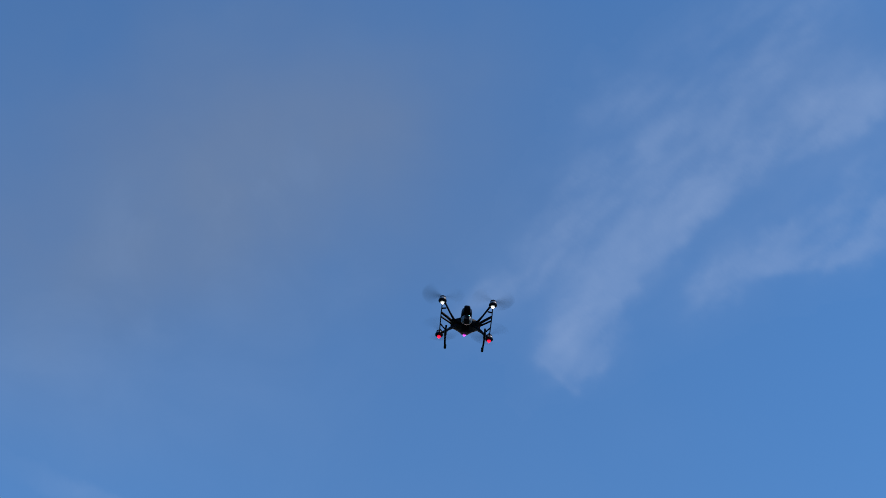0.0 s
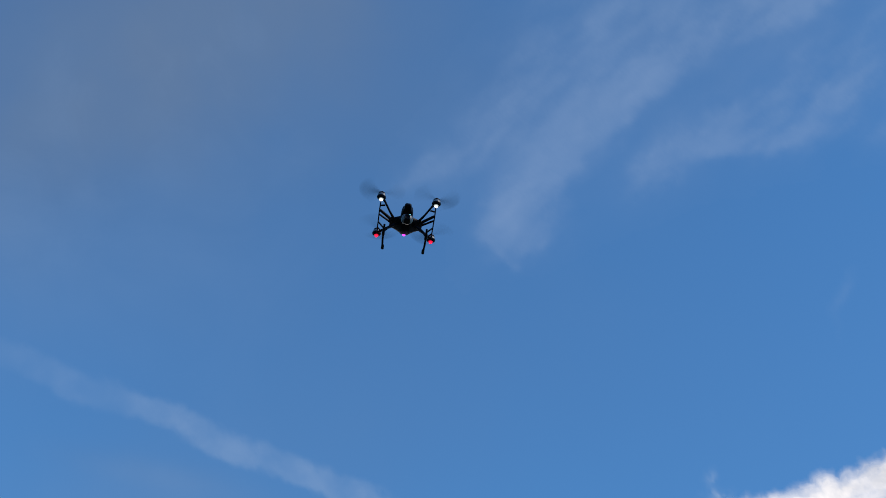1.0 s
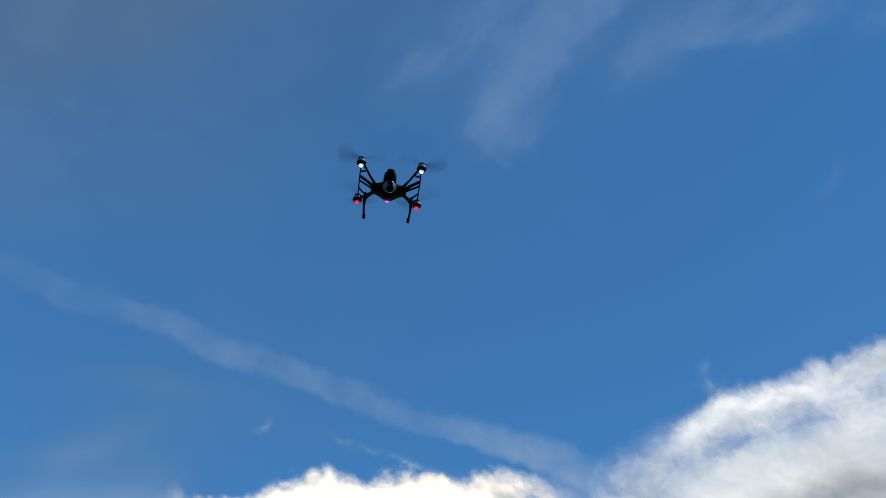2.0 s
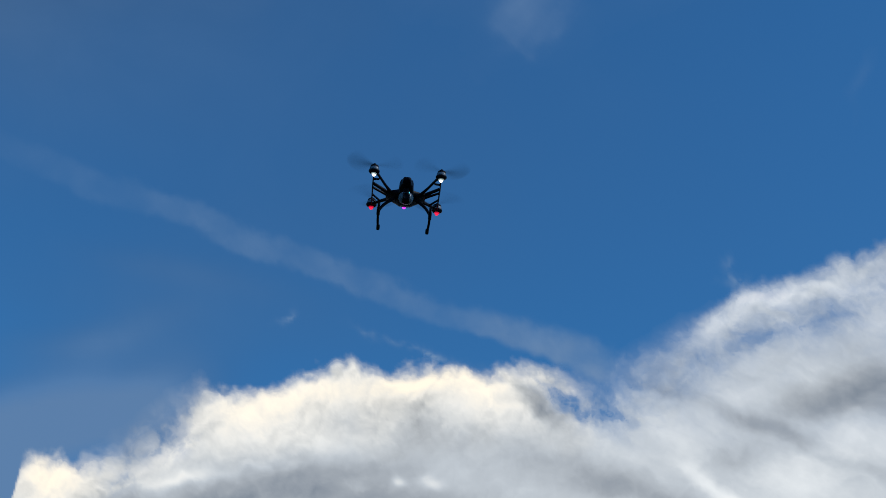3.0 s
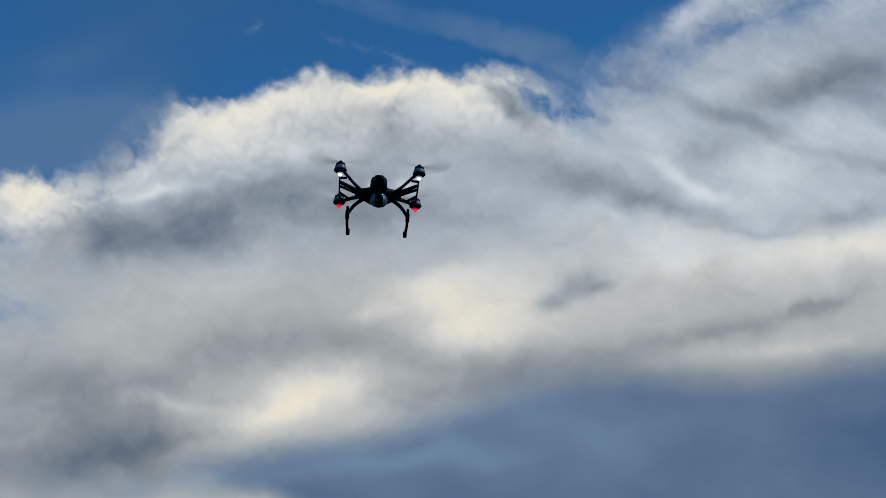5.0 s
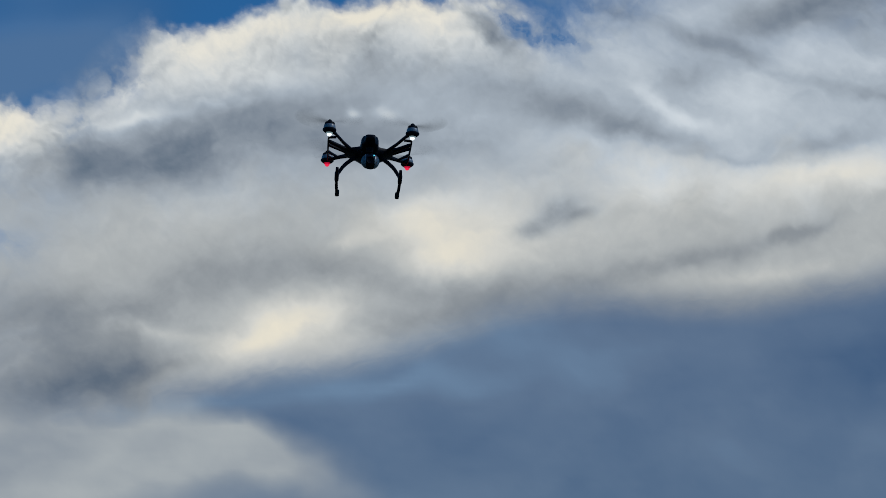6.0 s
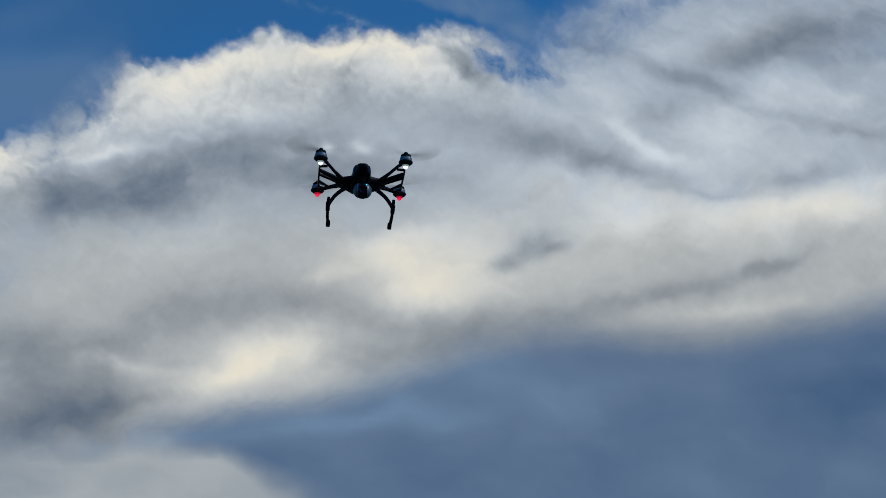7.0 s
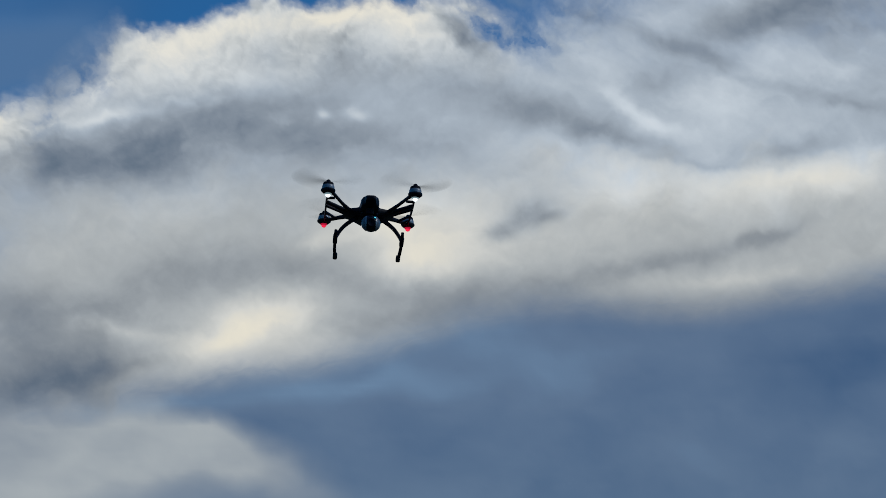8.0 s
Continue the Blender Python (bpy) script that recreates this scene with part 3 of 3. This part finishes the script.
def build_drone():
    drone = tagged(new("quadcopter_drone"), "black quadcopter drone in flight with lit motor lamps", "drone")
    drone["kind"] = "thing"
    body = part("body", hull([(-0.208, 0.014, 0.003, 0.006), (-0.203, 0.020, 0.002, 0.011), (-0.192, 0.0245, 0.001, 0.015), (-0.170, 0.0265, 0.000, 0.021), (-0.156, 0.030, 0.000, 0.024), (-0.146, 0.038, 0.000, 0.026), (-0.110, 0.043, 0.000, 0.030),
                              (-0.050, 0.045, -0.003, 0.032), (0.020, 0.050, -0.003, 0.036), (0.090, 0.047, 0.001, 0.037), (0.140, 0.038, 0.005, 0.030),
                              (0.170, 0.026, 0.008, 0.020), (0.186, 0.010, 0.009, 0.009)], 28, 4.6), BLACK, drone, "black moulded hull")
    shell = []
    for y, w, top, base in ((-0.098, 0.022, 0.042, 0.022), (-0.090, 0.026, 0.054, 0.020), (-0.040, 0.0270, 0.066, 0.014), (0.040, 0.0270, 0.074, 0.014), (0.095, 0.0255, 0.069, 0.016), (0.128, 0.018, 0.050, 0.020)):
        half = [(0.58, top - 0.004), (0.74, top - 0.007), (0.90, top - 0.014), (0.96, max(top - 0.022, base + 0.012)), (1.42, max(top - 0.032, base + 0.006)), (1.58, max(top - 0.041, base)), (1.62, base - 0.004)]
        shell.append([Vector((w * k, y, z)) for k, z in half] + [Vector((-w * k, y, z)) for k, z in reversed(half)])
    part("canopy", rings(bmesh.new(), shell), MATT, body, "raised matt black battery cover with bevelled corners")
    part("belly_plate", hull([(-0.085, 0.030, -0.028, 0.006), (-0.07, 0.040, -0.034, 0.010), (0.07, 0.040, -0.036, 0.010), (0.10, 0.026, -0.030, 0.006)], 16, 4.0), MATT, body)
    for s in (-1, 1):
        part("air_vent", hull([(y0, 0.0035, -0.016, 0.003) for y0 in (0.0, 0.05)], 8), GREY, body).location = (s * 0.052, 0, 0)
    # the shoulders that carry the arms
    for s in (-1, 1):
        X = Vector((0, 1, 0)), Vector((0, 0, 1))
        part("shoulder", rings(bmesh.new(), [oval((s * x, y, z), w, h, *X, 16, 3.0) for x, y, z, w, h in
             ((0.030, 0.030, -0.016, 0.100, 0.030), (0.060, 0.032, -0.011, 0.080, 0.022), (0.085, 0.036, -0.006, 0.066, 0.017), (0.112, 0.038, -0.002, 0.060, 0.012), (0.120, 0.038, -0.001, 0.050, 0.007))]),
             BLACK, drone, "black shoulder between hull and arms")
        frame_of = lambda name, pts, w, h: part(name, bar([(s * x, y, z) for x, y, z in pts], w, h), BLACK, drone)
        frame_of("front_arm", [(0.088, -0.005, -0.004), (0.130, -0.092, 0.005), (0.168, -0.185, 0.013), (0.186, -0.224, 0.015)], [0.009, 0.0065, 0.0065, 0.010], [0.011, 0.0075, 0.007, 0.009])
        frame_of("rear_arm", [(0.098, 0.088, 0.000), (0.140, 0.135, 0.005), (0.186, 0.195, 0.011), (0.198, 0.216, 0.013)], [0.010, 0.008, 0.008, 0.011], [0.012, 0.009, 0.008, 0.010])
        frame_of("middle_arm", [(0.100, 0.018, 0.000), (0.150, -0.035, 0.005), (0.199, -0.082, 0.010)], [0.011, 0.010, 0.010], [0.011, 0.009, 0.008])
        frame_of("middle_arm", [(0.104, 0.048, 0.000), (0.150, 0.012, 0.004), (0.200, -0.028, 0.009)], [0.008, 0.006, 0.006], [0.009, 0.007, 0.007])
        frame_of("side_rail", [(0.200, -0.210, 0.012), (0.203, -0.08, 0.011), (0.203, 0.08, 0.011), (0.203, 0.210, 0.012)], [0.0045] * 4, [0.007, 0.008, 0.008, 0.007])
        frame_of("brace", [(0.166, -0.150, 0.009), (0.201, -0.138, 0.011)], [0.005, 0.005], [0.006, 0.006])
        frame_of("brace", [(0.152, 0.148, 0.007), (0.202, 0.070, 0.011)], [0.005, 0.005], [0.006, 0.006])
        frame_of("brace", [(0.178, 0.182, 0.010), (0.203, 0.140, 0.011)], [0.004, 0.004], [0.005, 0.005])
        # landing gear
        strut_path = bend([(s * 0.055, 0.000, -0.034), (s * 0.090, -0.010, -0.060), (s * 0.124, -0.030, -0.098), (s * 0.149, -0.050, -0.144), (s * 0.155, -0.055, -0.164)])
        k = len(strut_path)
        leg = part("landing_leg", bar(strut_path, [0.0105 - 0.003 * i / k for i in range(k)], [0.0095 - 0.0015 * i / k for i in range(k)], 12, 2.6, up=(0, 1, 0)), MATT, drone, "curved black landing strut")
        skid_path = bend([(s * 0.154, -0.118, -0.139), (s * 0.1555, -0.060, -0.160), (s * 0.154, 0.020, -0.186), (s * 0.149, 0.088, -0.204)])
        part("skid", bar(skid_path, [0.0075] * len(skid_path), [0.009] * len(skid_path), 12, 3.0), MATT, leg, "straight black landing skid")
        part("foot", bar([(s * 0.1493, 0.058, -0.199), (s * 0.149, 0.064, -0.200), (s * 0.149, 0.090, -0.2065), (s * 0.149, 0.095, -0.208)],
                         [0.006, 0.0105, 0.0105, 0.007], [0.008, 0.0125, 0.0125, 0.008], 12, 3.4), RUBBER, leg, "black rubber foot")
        part("clamp", bar([(s * 0.155, -0.085, -0.1505), (s * 0.155, -0.080, -0.1525), (s * 0.155, -0.035, -0.168), (s * 0.155, -0.030, -0.170)],
                          [0.007, 0.0105, 0.0105, 0.007], [0.009, 0.0125, 0.0125, 0.009], 12, 3.4), BLACK, leg)
    # motors with their lamps
    turning = []
    for x, y, way in MOTORS:
        pod = part("motor_pod", lathe([(0.012, 0.0), (0.019, 0.001), (0.026, 0.006), (0.0325, 0.012), (0.0335, 0.016), (0.0325, 0.0205), (0.028, 0.022)]), BLACK, drone, "black motor housing")
        pod.location = (x, y, 0)
        part("motor_bell", lathe([(0.026, 0.0215), (0.0285, 0.0225), (0.0290, 0.030), (0.0275, 0.038), (0.0255, 0.0405), (0.020, 0.041)]), SILVER, pod, "silver-grey motor bell")
        part("motor_cap", lathe([(0.0205, 0.040), (0.0245, 0.0415), (0.0245, 0.0495), (0.0225, 0.0530), (0.012, 0.0548), (0.006, 0.055)]), MATT, pod)
        lit = "white" if y < 0 else "red"
        cover = part("lamp_cover", lathe([(0.0125, -0.0050), (0.0140, -0.0040), (0.0160, -0.0010), (0.0175, 0.0020), (0.012, 0.0035)], 20), WHITE_COVER if y < 0 else RED_COVER, pod, "dim " + lit + " lamp cover")
        part("lamp_lens", lathe([(0.0001, -0.0172), (0.0045, -0.0162), (0.0085, -0.0135), (0.0112, -0.0095), (0.0122, -0.0055), (0.011, -0.0035)], 20), WHITE_LED if y < 0 else RED_LED, cover, "glowing " + lit + " lamp")
        nut = part("propeller", lathe([(0.0105, -0.004), (0.0115, 0.001), (0.0110, 0.006), (0.008, 0.010), (0.005, 0.0125), (0.001, 0.0135)], 14), MATT, drone, "spinning black propeller")
        nut.location = (x, y, 0.0555)
        part("blade", blade(1), SWEEP, nut, "blade blurred by its spin")
        part("blade", blade(-1), SWEEP, nut, "blade blurred by its spin")
        turning.append((nut, x, y, way))
    # the stabilised camera under the nose
    c = Vector((0.002, -0.192, -0.121))
    yoke = part("gimbal", bar(bend([(0.0, -0.130, -0.016), (0.0, -0.122, -0.060), (0.0, -0.134, -0.106), (0.0, -0.158, -0.120)]), [0.017] * 16, [0.010] * 16), MATT, drone, "black gimbal bracket")
    part("camera_head", ball(c, 0.0415, 0.037, 0.0385, -0.52, 0.52), LENS_GLASS, yoke, "dark glass camera front")
    for s in (-1, 1):
        part("camera_shell", ball(c, 0.0445, 0.0385, 0.0400, *((0.47, 0.64) if s > 0 else (-0.64, -0.47)), steps=4), SILVER, yoke, "silver-grey camera shell")
        part("camera_side", ball(c, 0.0445, 0.0385, 0.0400, *((0.66, 0.995) if s > 0 else (-0.995, -0.66)), steps=6), GREY, yoke, "grey camera side")
    barrel = lathe([(0.019, 0.0), (0.020, 0.004), (0.020, 0.012), (0.017, 0.014), (0.013, 0.0115), (0.002, 0.010)], 22)
    bmesh.ops.transform(barrel, matrix=pose(c.x, c.y - 0.031, c.z - 0.004, 98), verts=barrel.verts)
    part("lens", barrel, MATT, yoke, "round black camera lens")
    # glowing bead added for the coloured LED reflection on the camera ball
    part("camera_glint", ball(c + Vector((0.017, -0.034, 0.020)), 0.0035, 0.0035, 0.0035, n=10, steps=6), CYAN_GLINT, yoke, "small glowing bead for a cyan reflection")
    part("tail_lamp", ball((-0.002, 0.156, -0.020), 0.012, 0.012, 0.009, n=14, steps=8), PURPLE_LED, drone, "glowing purple status lamp under the tail")
    return drone, turning


drone, turning = build_drone()

FLIGHT = [
    (0, (-0.414, 10.296, 9.227, 0.36, -1.59, 2.25)),
    (0.5, (-0.395, 9.823, 8.826, 1.38, -1.82, 2.66)),
    (1, (-0.373, 9.538, 8.428, 0.48, -1.29, 2.40)),
    (1.5, (-0.348, 9.383, 8.048, 1.00, -1.06, 2.26)),
    (1.7, (-0.348, 9.215, 7.846, 0.73, -0.39, 2.86)),
    (2.8, (-0.279, 8.596, 6.520, 3.13, -1.99, 1.40)),
    (3, (-0.285, 8.466, 6.315, 3.34, -1.30, 1.75)),
    (3.5, (-0.297, 8.370, 5.918, 2.91, -0.26, 2.37)),
    (4, (-0.237, 8.260, 5.468, 1.55, -1.18, 1.64)),
    (4.5, (-0.177, 8.056, 4.833, -0.68, -0.20, 1.58)),
    (5, (-0.108, 7.892, 4.272, -2.15, -0.83, 1.23)),
    (5.2, (-0.086, 7.860, 4.166, -1.87, -0.75, 1.35)),
    (6.3, (-0.022, 7.506, 3.991, -1.27, -1.30, 1.77)),
    (6.5, (-0.002, 7.502, 4.006, -1.31, -1.87, 1.89)),
    (7, (0.040, 7.377, 3.966, -1.58, -1.08, 1.57)),
    (7.5, (0.085, 7.290, 3.830, -1.69, -1.17, 1.75)),
    (8, (0.118, 7.278, 3.619, -2.58, -1.37, 1.46)),
]


PHASES = (172, 12, 60, 130)      # where each propeller starts its turn


def motions():
    walk(drone, [(t, pose(*m)) for t, m in FLIGHT])
    for k, (nut, x, y, way) in enumerate(turning):
        walk(nut, [(i / 10, pose(x, y, 0.0555, 0, 0, way * 72 * i + PHASES[k])) for i in range(81)])


motions()
